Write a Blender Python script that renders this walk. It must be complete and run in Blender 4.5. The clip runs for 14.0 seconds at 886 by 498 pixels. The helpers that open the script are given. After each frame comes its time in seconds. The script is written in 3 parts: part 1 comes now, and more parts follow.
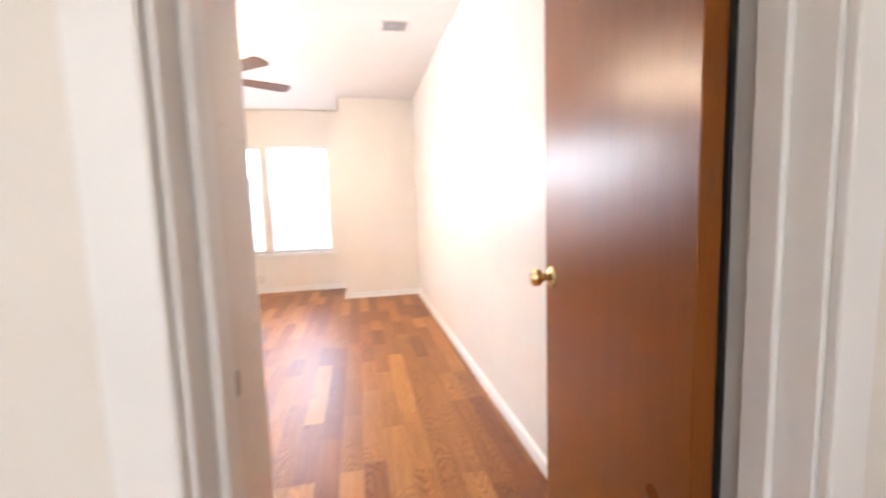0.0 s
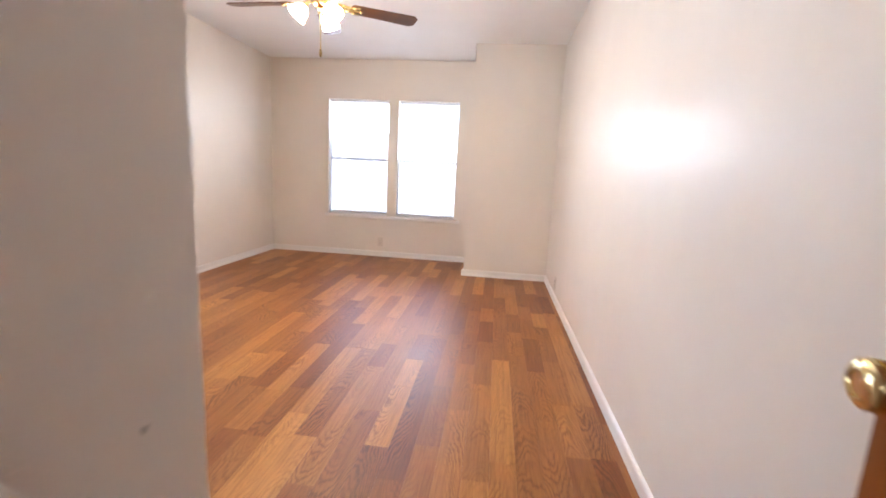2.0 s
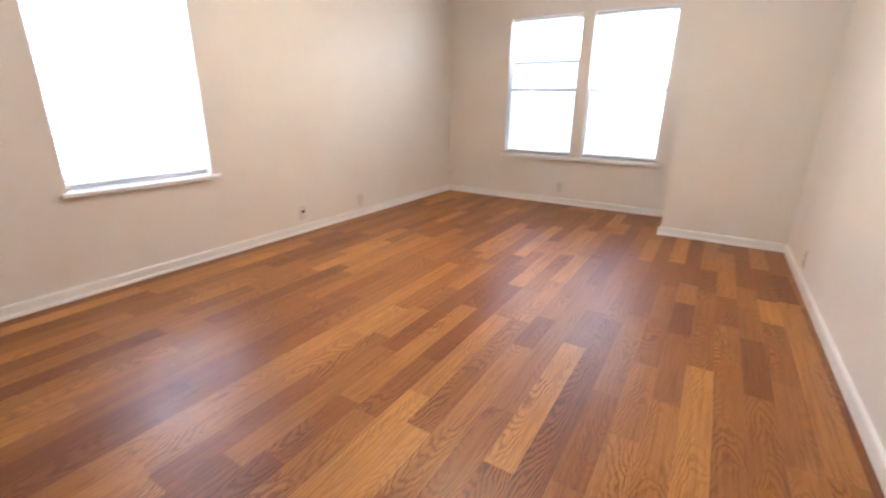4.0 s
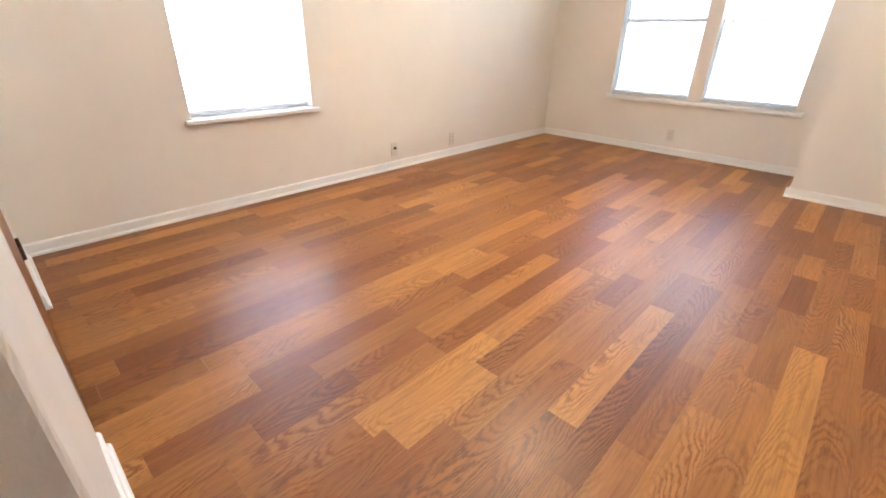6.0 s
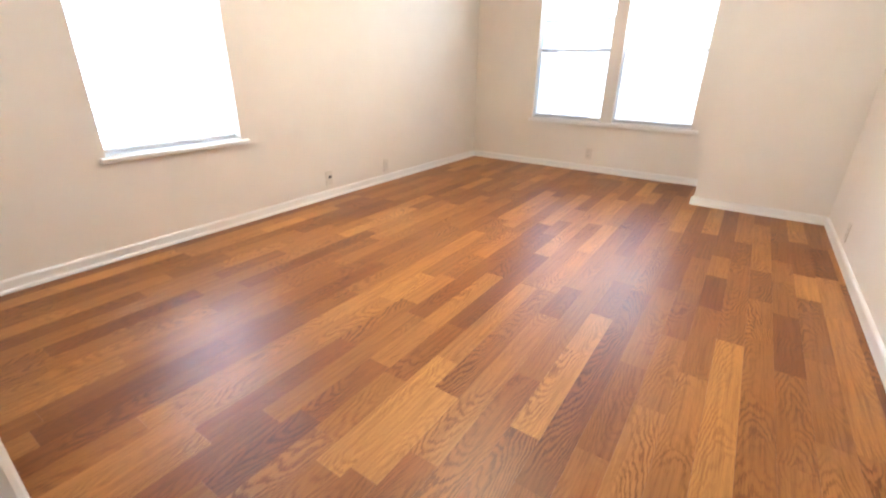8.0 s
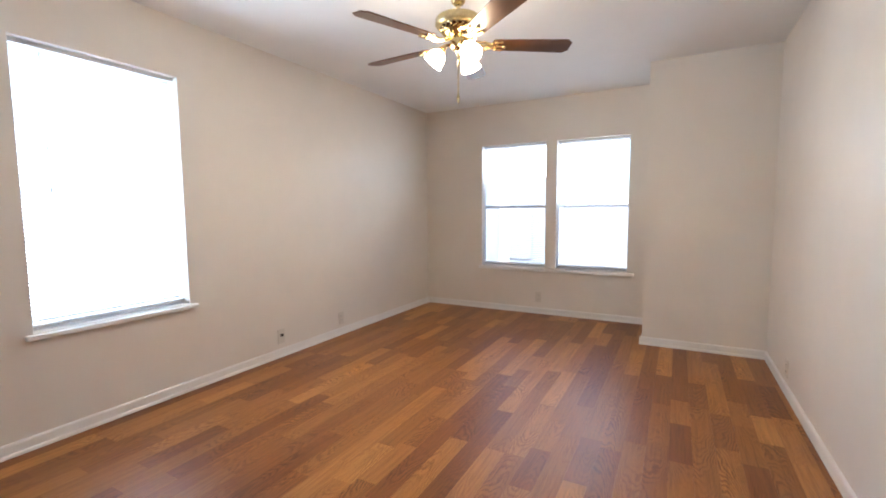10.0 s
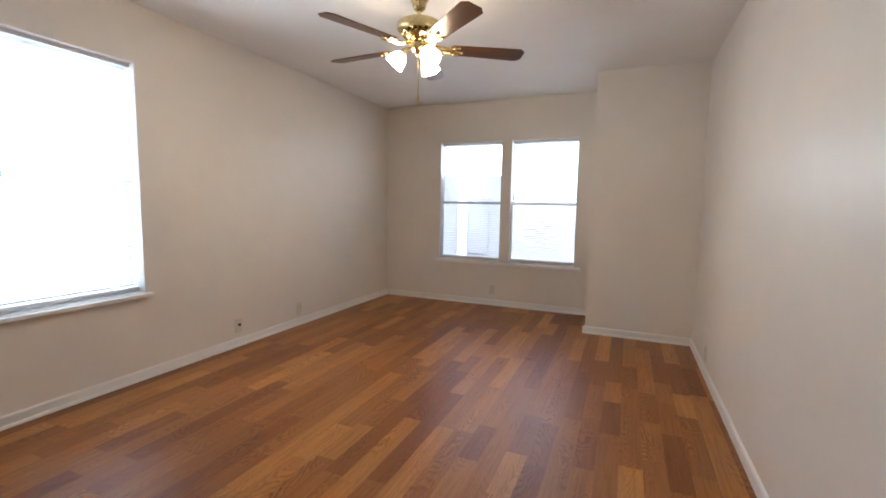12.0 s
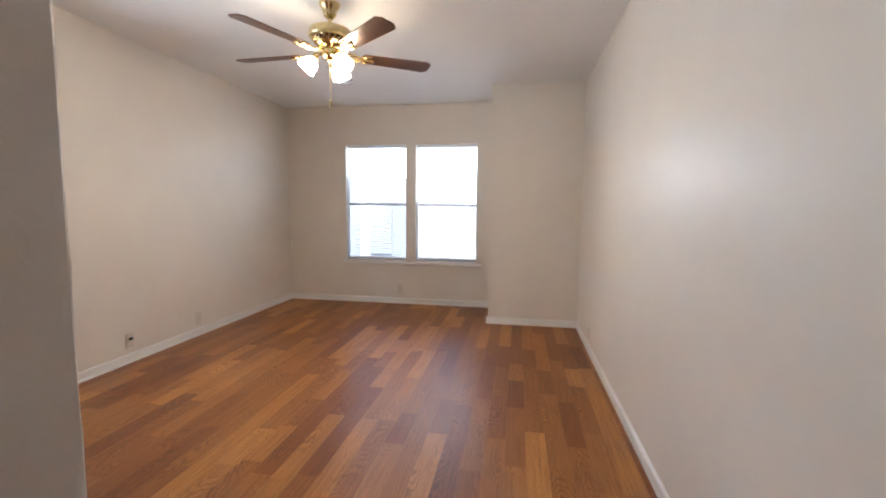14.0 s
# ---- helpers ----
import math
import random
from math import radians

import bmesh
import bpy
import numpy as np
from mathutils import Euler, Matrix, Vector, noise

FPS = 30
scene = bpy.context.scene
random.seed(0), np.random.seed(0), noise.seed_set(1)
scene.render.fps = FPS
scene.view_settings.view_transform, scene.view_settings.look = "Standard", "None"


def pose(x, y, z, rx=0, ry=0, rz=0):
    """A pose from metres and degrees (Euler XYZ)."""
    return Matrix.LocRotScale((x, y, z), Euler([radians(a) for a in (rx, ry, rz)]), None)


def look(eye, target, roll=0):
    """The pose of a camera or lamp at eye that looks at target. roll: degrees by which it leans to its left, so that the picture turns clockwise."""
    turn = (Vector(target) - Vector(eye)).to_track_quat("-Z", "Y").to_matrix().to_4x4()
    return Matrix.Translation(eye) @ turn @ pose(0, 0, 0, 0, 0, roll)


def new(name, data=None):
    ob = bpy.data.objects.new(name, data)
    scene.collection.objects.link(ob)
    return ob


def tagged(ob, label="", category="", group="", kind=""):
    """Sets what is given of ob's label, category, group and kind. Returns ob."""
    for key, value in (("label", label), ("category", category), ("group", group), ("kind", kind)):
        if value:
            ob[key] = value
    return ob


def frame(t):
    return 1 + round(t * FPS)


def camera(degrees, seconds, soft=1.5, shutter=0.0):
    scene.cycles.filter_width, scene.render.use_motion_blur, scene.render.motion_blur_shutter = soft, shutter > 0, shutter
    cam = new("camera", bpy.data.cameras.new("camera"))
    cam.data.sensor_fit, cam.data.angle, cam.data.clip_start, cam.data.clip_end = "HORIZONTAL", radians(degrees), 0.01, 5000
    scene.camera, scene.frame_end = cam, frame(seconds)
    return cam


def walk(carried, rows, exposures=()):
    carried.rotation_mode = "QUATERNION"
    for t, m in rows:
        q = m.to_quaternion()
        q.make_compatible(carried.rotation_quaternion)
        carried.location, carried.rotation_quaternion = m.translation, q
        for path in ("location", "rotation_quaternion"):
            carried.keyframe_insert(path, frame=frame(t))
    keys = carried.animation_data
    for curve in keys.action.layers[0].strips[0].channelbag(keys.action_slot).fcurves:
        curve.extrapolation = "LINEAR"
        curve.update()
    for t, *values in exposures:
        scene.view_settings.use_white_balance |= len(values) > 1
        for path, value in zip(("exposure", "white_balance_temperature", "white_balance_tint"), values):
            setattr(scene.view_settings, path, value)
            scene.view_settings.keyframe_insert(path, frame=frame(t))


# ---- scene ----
# ---------------------------------------------------------------- camera
cam = camera(90.9, 14.0, soft=1.8, shutter=0.6)
PATH = [
    (0, (-0.712, 1.519, 1.158), (-0.335, 3.472, 0.945), -1.8),
    (0.1, (-0.715, 1.543, 1.156), (-0.245, 3.477, 0.955), -1.7),
    (0.3, (-0.72, 1.591, 1.151), (-0.161, 3.497, 0.916), -1.4),
    (0.5, (-0.726, 1.639, 1.146), (-0.203, 3.545, 0.842), -1.2),
    (0.6, (-0.715, 1.678, 1.144), (-0.257, 3.592, 0.782), -1.0),
    (0.8, (-0.692, 1.757, 1.14), (-0.366, 3.7, 0.793), -0.5),
    (1, (-0.669, 1.836, 1.136), (-0.49, 3.799, 0.796), -0.1),
    (1.3, (-0.626, 1.946, 1.123), (-0.698, 3.919, 0.802), 0.1),
    (1.5, (-0.597, 2.02, 1.115), (-0.75, 3.981, 0.754), 0.3),
    (1.7, (-0.591, 2.116, 1.114), (-0.758, 4.079, 0.772), 1.3),
    (2, (-0.583, 2.259, 1.112), (-0.806, 4.217, 0.77), 2.9),
    (2.5, (-0.533, 2.498, 1.115), (-0.915, 4.433, 0.774), -0.7),
    (2.8, (-0.541, 2.63, 1.116), (-1.087, 4.529, 0.81), 0.4),
    (3, (-0.547, 2.718, 1.117), (-1.231, 4.565, 0.774), 1.2),
    (3.5, (-0.584, 2.803, 1.089), (-1.393, 4.582, 0.668), -0.2),
    (4, (-0.596, 2.828, 1.067), (-1.58, 4.452, 0.437), 0.9),
    (6.5, (-0.596, 2.862, 1.058), (-1.83, 4.166, 0.176), 1.0),
    (7, (-0.601, 2.842, 1.065), (-1.755, 4.221, 0.19), 0.9),
    (7.5, (-0.607, 2.825, 1.056), (-1.67, 4.279, 0.187), 1.0),
    (8, (-0.626, 2.814, 1.081), (-1.659, 4.339, 0.302), 0.8),
    (8.5, (-0.637, 2.812, 1.132), (-1.679, 4.421, 0.56), 0.1),
    (9, (-0.64, 2.83, 1.189), (-1.667, 4.514, 0.861), 0.5),
    (11.5, (-0.605, 2.774, 1.202), (-1.418, 4.595, 1.061), 0.2),
    (12, (-0.56, 2.688, 1.203), (-1.333, 4.522, 1.003), 1.0),
    (12.5, (-0.521, 2.643, 1.196), (-1.261, 4.489, 0.991), 0.9),
    (13, (-0.536, 2.598, 1.2), (-1.188, 4.48, 0.981), 1.0),
    (13.5, (-0.58, 2.537, 1.16), (-1.064, 4.468, 0.96), 0.1),
    (14, (-0.607, 2.5, 1.205), (-0.94, 4.463, 1.016), 0.6),
]
EXPOSURES = [
    (0, 3.27, 6250, 17),
    (0.5, 3.17, 6250, 18),
    (1, 2.97, 6220, 19),
    (1.5, 2.77, 6120, 19),
    (2, 2.61, 6090, 18),
    (3, 2.51, 6090, 17),
    (3.5, 2.43, 6090, 15),
    (4, 2.43, 6140, 14),
    (6.5, 2.8, 6190, 10),
    (8.5, 2.79, 6090, 10),
    (9, 2.62, 5890, 10),
    (9.4, 2.34, 5890, 12),
    (11.2, 1.59, 5990, 12),
    (11.5, 1.54, 6040, 12),
    (12.5, 1.61, 6090, 12),
    (13, 1.67, 6090, 13),
    (14, 1.78, 6040, 13),
]
walk(cam, [(t, look(eye, target, roll)) for t, eye, target, roll in PATH], EXPOSURES)

# ---------------------------------------------------------------- plan, in metres
XW, XE = -3.508, 0.018         # west and east wall faces
YN, YJ = 7.75, 7.018         # north wall face, face of the boxed-out corner
XJ = -0.885                   # west face of the boxed-out corner
YS = 2.83                     # south wall face (closet wall)
XS = -1.0                   # entry stub wall face
YD0, YD1 = 1.925, 2.06        # doorway wall, hall side and room side
XD0, XD1 = -0.865, -0.183     # doorway opening
H = 2.44                      # ceiling height
DOOR_H = 2.03
CX0, CX1 = -2.83, -1.885        # closet opening
W1 = (3.75, 4.567, 0.586, 2.072)           # west window: y0, y1, z0, z1
ADDED_HALL_WINDOW = (-1.65, -0.45, 0.75, 2.0)        # unseen window added to light the hall behind the walk: x0, x1, z0, z1
W2 = ((-2.745, -1.962, 0.53, 1.968), (-1.846, -1.09, 0.53, 1.968))  # north windows: x0, x1, z0, z1

# ---------------------------------------------------------------- sky, sun and daylight at the windows
world = bpy.data.worlds.new("world")
scene.world = world
world.use_nodes = True
wn = world.node_tree
sky = wn.nodes.new("ShaderNodeTexSky")
sky.sky_type, sky.sun_disc = "NISHITA", False
sky.sun_elevation, sky.sun_rotation = radians(48), radians(150)
sky.dust_density = 3.0
wn.links.new(sky.outputs["Color"], wn.nodes["Background"].inputs["Color"])
wn.nodes["Background"].inputs["Strength"].default_value = 0.15
sun = new("sun", bpy.data.lights.new("sun", "SUN"))
sun.data.energy, sun.data.angle, sun.data.color = 2.2, radians(2), (1.0, 0.95, 0.88)
sun.matrix_world = look((4, -7, 9), (0, 0, 0))


def window_lamp(centre, target, width, height, watts, spread=180, colour=(0.80, 0.90, 1.0)):
    lamp = new("window_daylight", bpy.data.lights.new("window_daylight", "AREA"))
    lamp.data.shape, lamp.data.size, lamp.data.size_y = "RECTANGLE", width, height
    lamp.data.energy, lamp.data.color = watts, colour
    lamp.data.spread = radians(spread)
    lamp.matrix_world = look(centre, target)
    return lamp


window_lamp((XW - 0.122, (W1[0] + W1[1]) / 2, 1.335), (0, (W1[0] + W1[1]) / 2, 1.335), 0.74, 1.36, 8.6, 170, (0.75, 0.88, 1.0))
# Added lamp, out of view, that brightens the hall side of the doorway.
window_lamp((-1.05, 0.06, 1.375), (-1.05, 3, 1.375), 1.1, 1.15, 0.85, 180, (1.0, 0.95, 0.87))
for (x0, x1, z0, z1), low, watts in ((W2[0], 1.57, 1.7), (W2[1], 1.26, 2.5)):
    mid = (low + 1.95) / 2
    window_lamp(((x0 + x1) / 2, YN + 0.122, mid), ((x0 + x1) / 2, 0, mid), x1 - x0 - 0.06, 1.95 - low, watts, 180, (0.88, 0.94, 1.0))

# ---------------------------------------------------------------- materials
def material(name):
    m = bpy.data.materials.new(name)
    m.use_nodes = True
    return m, m.node_tree, m.node_tree.nodes["Principled BSDF"]


def node(tree, kind, **values):
    n = tree.nodes.new(kind)
    for key, value in values.items():
        n.inputs[key.replace("_", " ")].default_value = value
    return n


def ramp(tree, source, stops):
    r = tree.nodes.new("ShaderNodeValToRGB")
    e = r.color_ramp.elements
    while len(e) < len(stops):
        e.new(0.5)
    for el, (p, c) in zip(e, stops):
        el.position, el.color = p, (*c, 1)
    tree.links.new(source, r.inputs["Fac"])
    return r


def mix(tree, a, b, fac, blend="MIX"):
    n = tree.nodes.new("ShaderNodeMix")
    n.data_type, n.blend_type = "RGBA", blend
    for value, socket in ((fac, n.inputs[0]), (a, n.inputs[6]), (b, n.inputs[7])):
        if isinstance(value, (int, float)):
            socket.default_value = value
        elif isinstance(value, tuple):
            socket.default_value = (*value, 1)
        else:
            tree.links.new(value, socket)
    return n.outputs[2]


def painted(name, colour, rough, grain=160.0, bump=0.06, lumps=0.0, dirt=0.06, spec=0.5):
    """Rolled or brushed paint: slight tone drift, fine stipple, shallow lumps."""
    m, t, b = material(name)
    pos = t.nodes.new("ShaderNodeNewGeometry").outputs["Position"]
    big = node(t, "ShaderNodeTexNoise", Scale=1.7, Detail=4.0, Roughness=0.6)
    fine = node(t, "ShaderNodeTexNoise", Scale=grain, Detail=3.0, Roughness=0.55)
    mid = node(t, "ShaderNodeTexNoise", Scale=9.0, Detail=2.0)
    for n in (big, fine, mid):
        t.links.new(pos, n.inputs["Vector"])
    dark = tuple(c * (1 - dirt) for c in colour)
    r = ramp(t, big.outputs["Fac"], [(0.3, dark), (0.7, colour)])
    t.links.new(r.outputs["Color"], b.inputs["Base Color"])
    rr = node(t, "ShaderNodeMapRange", To_Min=rough - 0.05, To_Max=rough + 0.07)
    t.links.new(mid.outputs["Fac"], rr.inputs["Value"])
    t.links.new(rr.outputs["Result"], b.inputs["Roughness"])
    b.inputs["Specular IOR Level"].default_value = spec
    b1 = node(t, "ShaderNodeBump", Strength=bump, Distance=0.002)
    t.links.new(fine.outputs["Fac"], b1.inputs["Height"])
    b2 = node(t, "ShaderNodeBump", Strength=lumps, Distance=0.01)
    t.links.new(mid.outputs["Fac"], b2.inputs["Height"])
    t.links.new(b1.outputs["Normal"], b2.inputs["Normal"])
    t.links.new(b2.outputs["Normal"], b.inputs["Normal"])
    return m


def scuffed(name, base, rough):
    """Wall paint with small dents and dark scuff flecks."""
    m = painted(name, base, rough, 70.0, 0.30, 0.25, 0.10, 0.38)
    t = m.node_tree
    b = t.nodes["Principled BSDF"]
    pos = t.nodes.new("ShaderNodeNewGeometry").outputs["Position"]
    spots = node(t, "ShaderNodeTexVoronoi", Scale=7.0, Randomness=1.0)
    warp = node(t, "ShaderNodeTexNoise", Scale=40.0, Detail=3.0)
    t.links.new(pos, warp.inputs["Vector"])
    t.links.new(mix(t, pos, warp.outputs["Color"], 0.02), spots.inputs["Vector"])
    r = ramp(t, spots.outputs["Distance"], [(0.03, (0.45, 0.43, 0.41)), (0.055, (1.0, 1.0, 1.0))])
    was = b.inputs["Base Color"].links[0].from_socket
    t.links.new(mix(t, was, r.outputs["Color"], 0.7, "MULTIPLY"), b.inputs["Base Color"])
    # trowel ridges and drips under the paint
    rough_coat = node(t, "ShaderNodeTexNoise", Scale=26.0, Detail=4.0, Roughness=0.62, Distortion=0.8)
    t.links.new(pos, rough_coat.inputs["Vector"])
    ridge = ramp(t, rough_coat.outputs["Fac"], [(0.58, (0.0, 0.0, 0.0)), (0.74, (1.0, 1.0, 1.0))])
    relief = node(t, "ShaderNodeBump", Strength=0.16, Distance=0.004)
    t.links.new(ridge.outputs["Color"], relief.inputs["Height"])
    t.links.new(b.inputs["Normal"].links[0].from_socket, relief.inputs["Normal"])
    t.links.new(relief.outputs["Normal"], b.inputs["Normal"])
    return m


def laminate(name, islands):
    """Oak-print laminate: a tone for each strip, cathedral grain, dark pores, satin wear layer."""
    m, t, b = material(name)
    geo = t.nodes.new("ShaderNodeNewGeometry")
    rnd = geo.outputs["Random Per Island"] if islands else t.nodes.new("ShaderNodeObjectInfo").outputs["Random"]
    shift = t.nodes.new("ShaderNodeCombineXYZ")
    for axis, factor in (("X", 37.0), ("Y", 53.0), ("Z", 71.0)):
        mul = t.nodes.new("ShaderNodeMath")
        mul.operation = "MULTIPLY"
        mul.inputs[1].default_value = factor
        t.links.new(rnd, mul.inputs[0])
        t.links.new(mul.outputs[0], shift.inputs[axis])
    add = t.nodes.new("ShaderNodeVectorMath")
    t.links.new(geo.outputs["Position"], add.inputs[0])
    t.links.new(shift.outputs[0], add.inputs[1])

    def scaled(v):
        s = t.nodes.new("ShaderNodeVectorMath")
        s.operation = "MULTIPLY"
        s.inputs[1].default_value = v
        t.links.new(add.outputs[0], s.inputs[0])
        return s.outputs[0]

    def maths(op, p, q):
        n = t.nodes.new("ShaderNodeMath")
        n.operation = op
        for value, socket in ((p, n.inputs[0]), (q, n.inputs[1])):
            if isinstance(value, (int, float)):
                socket.default_value = value
            else:
                t.links.new(value, socket)
        return n.outputs[0]

    # flat-sawn figure: nested arches along each strip, off-centre by a random amount, with a ragged edge
    place = t.nodes.new("ShaderNodeSeparateXYZ")
    t.links.new(geo.outputs["Position"], place.inputs[0])
    other = maths("FRACT", maths("MULTIPLY", rnd, 7.137), 0.0)
    third = maths("FRACT", maths("MULTIPLY", rnd, 23.71), 0.0)
    across = maths("MULTIPLY", maths("SUBTRACT", maths("FRACT", maths("DIVIDE", maths("SUBTRACT", place.outputs["X"], XW), 0.1025), 0.0), 0.5), 0.1025)
    across = maths("ADD", across, maths("MULTIPLY", maths("SUBTRACT", third, 0.5), 0.11))
    bend = node(t, "ShaderNodeTexNoise", Scale=1.0, Detail=1.5, Roughness=0.5)
    t.links.new(scaled((16.0, 5.0, 1.0)), bend.inputs["Vector"])
    ragged = node(t, "ShaderNodeTexNoise", Scale=1.0, Detail=2.0, Roughness=0.6)
    t.links.new(scaled((230.0, 36.0, 1.0)), ragged.inputs["Vector"])
    way = maths("SUBTRACT", maths("MULTIPLY", maths("GREATER_THAN", other, 0.5), 2.0), 1.0)
    along = maths("MULTIPLY", maths("MULTIPLY", place.outputs["Y"], way), 15.0)
    cycles = maths("ADD", maths("MULTIPLY", maths("MULTIPLY", across, across), 760.0), along)
    cycles = maths("ADD", cycles, maths("ADD", maths("MULTIPLY", bend.outputs["Fac"], 5.0), maths("MULTIPLY", ragged.outputs["Fac"], 1.1)))
    lines = maths("ADD", maths("MULTIPLY", maths("SINE", maths("MULTIPLY", cycles, 6.2832), 0.0), 0.5), 0.5)
    # the figure fades in and out along a strip
    fade = node(t, "ShaderNodeTexNoise", Scale=1.0, Detail=1.0, Roughness=0.4)
    t.links.new(scaled((7.0, 3.2, 1.0)), fade.inputs["Vector"])
    patch = ramp(t, fade.outputs["Fac"], [(0.40, (0.12, 0.12, 0.12)), (0.58, (1.0, 1.0, 1.0))])
    boldness = maths("MULTIPLY", maths("ADD", maths("MULTIPLY", maths("POWER", third, 1.2), 0.70), 0.34), patch.outputs["Color"])
    streak = node(t, "ShaderNodeTexNoise", Scale=9.0, Detail=5.0, Roughness=0.65)
    t.links.new(scaled((9.0, 0.35, 1.0)), streak.inputs["Vector"])
    pores = node(t, "ShaderNodeTexNoise", Scale=60.0, Detail=3.0, Roughness=0.7)
    t.links.new(scaled((6.0, 0.22, 1.0)), pores.inputs["Vector"])
    tone = ramp(t, rnd, [(0.0, (0.225, 0.076, 0.021)), (0.20, (0.285, 0.106, 0.031)), (0.45, (0.350, 0.147, 0.046)),
                         (0.76, (0.450, 0.208, 0.070)), (1.0, (0.57, 0.290, 0.102))])
    tone.color_ramp.interpolation = "LINEAR"
    figure = ramp(t, lines, [(0.0, (0.50, 0.40, 0.31)), (0.18, (0.70, 0.61, 0.52)), (0.42, (1.02, 1.02, 1.02)), (1.0, (1.14, 1.15, 1.16))])
    long_streak = ramp(t, streak.outputs["Fac"], [(0.3, (0.66, 0.60, 0.52)), (0.50, (1.0, 1.0, 1.0)), (0.70, (1.22, 1.22, 1.20))])
    pore = ramp(t, pores.outputs["Fac"], [(0.33, (0.72, 0.66, 0.58)), (0.46, (1.0, 1.0, 1.0))])
    c = mix(t, tone.outputs["Color"], figure.outputs["Color"], boldness, "MULTIPLY")
    c = mix(t, c, long_streak.outputs["Color"], 0.8, "MULTIPLY")
    c = mix(t, c, pore.outputs["Color"], 0.6, "MULTIPLY")
    c = mix(t, c, (0.86, 0.755, 0.52), 1.0, "MULTIPLY")
    t.links.new(c, b.inputs["Base Color"])
    wear = node(t, "ShaderNodeTexNoise", Scale=3.0, Detail=4.0)
    t.links.new(geo.outputs["Position"], wear.inputs["Vector"])
    rr = node(t, "ShaderNodeMapRange", To_Min=0.33, To_Max=0.43)
    t.links.new(wear.outputs["Fac"], rr.inputs["Value"])
    t.links.new(rr.outputs["Result"], b.inputs["Roughness"])
    b.inputs["Specular IOR Level"].default_value = 0.44
    bp = node(t, "ShaderNodeBump", Strength=0.06, Distance=0.001)
    t.links.new(pores.outputs["Fac"], bp.inputs["Height"])
    t.links.new(bp.outputs["Normal"], b.inputs["Normal"])
    return m


def veneer(name, light, dark, rough, along="Z", coat=0.0):
    """Stained flush veneer with long vertical figure."""
    m, t, b = material(name)
    pos = t.nodes.new("ShaderNodeTexCoord").outputs["Object"]
    stretch = {"Z": (9.0, 9.0, 0.45), "X": (0.5, 9.0, 9.0)}[along]
    s = t.nodes.new("ShaderNodeVectorMath")
    s.operation = "MULTIPLY"
    s.inputs[1].default_value = stretch
    t.links.new(pos, s.inputs[0])
    figure = node(t, "ShaderNodeTexNoise", Scale=1.3, Detail=5.0, Roughness=0.6, Distortion=0.6)
    pores = node(t, "ShaderNodeTexNoise", Scale=22.0, Detail=3.0, Roughness=0.65)
    for n in (figure, pores):
        t.links.new(s.outputs[0], n.inputs["Vector"])
    cloud = node(t, "ShaderNodeTexNoise", Scale=2.2, Detail=3.0)
    t.links.new(pos, cloud.inputs["Vector"])
    r = ramp(t, figure.outputs["Fac"], [(0.3, dark), (0.7, light)])
    pore = ramp(t, pores.outputs["Fac"], [(0.35, (0.82, 0.76, 0.7)), (0.5, (1.0, 1.0, 1.0))])
    c = mix(t, r.outputs["Color"], pore.outputs["Color"], 0.6, "MULTIPLY")
    tone = ramp(t, cloud.outputs["Fac"], [(0.3, (0.86, 0.84, 0.82)), (0.7, (1.06, 1.06, 1.06))])
    c = mix(t, c, tone.outputs["Color"], 0.8, "MULTIPLY")
    t.links.new(c, b.inputs["Base Color"])
    rr = node(t, "ShaderNodeMapRange", To_Min=rough - 0.05, To_Max=rough + 0.08)
    t.links.new(cloud.outputs["Fac"], rr.inputs["Value"])
    t.links.new(rr.outputs["Result"], b.inputs["Roughness"])
    b.inputs["Coat Weight"].default_value = coat
    b.inputs["Coat Roughness"].default_value = 0.15
    bp = node(t, "ShaderNodeBump", Strength=0.015, Distance=0.001)
    t.links.new(figure.outputs["Fac"], bp.inputs["Height"])
    t.links.new(bp.outputs["Normal"], b.inputs["Normal"])
    return m


def metal(name, colour, rough, spots=0.08):
    m, t, b = material(name)
    pos = t.nodes.new("ShaderNodeTexCoord").outputs["Object"]
    n = node(t, "ShaderNodeTexNoise", Scale=45.0, Detail=4.0)
    t.links.new(pos, n.inputs["Vector"])
    r = ramp(t, n.outputs["Fac"], [(0.3, tuple(c * 0.8 for c in colour)), (0.6, colour)])
    t.links.new(r.outputs["Color"], b.inputs["Base Color"])
    rr = node(t, "ShaderNodeMapRange", To_Min=rough, To_Max=rough + spots)
    t.links.new(n.outputs["Fac"], rr.inputs["Value"])
    t.links.new(rr.outputs["Result"], b.inputs["Roughness"])
    b.inputs["Metallic"].default_value = 1.0
    return m


def plastic(name, colour, rough):
    m, t, b = material(name)
    n = node(t, "ShaderNodeTexNoise", Scale=30.0, Detail=3.0)
    r = ramp(t, n.outputs["Fac"], [(0.3, tuple(c * 0.93 for c in colour)), (0.7, colour)])
    t.links.new(r.outputs["Color"], b.inputs["Base Color"])
    b.inputs["Roughness"].default_value = rough
    return m


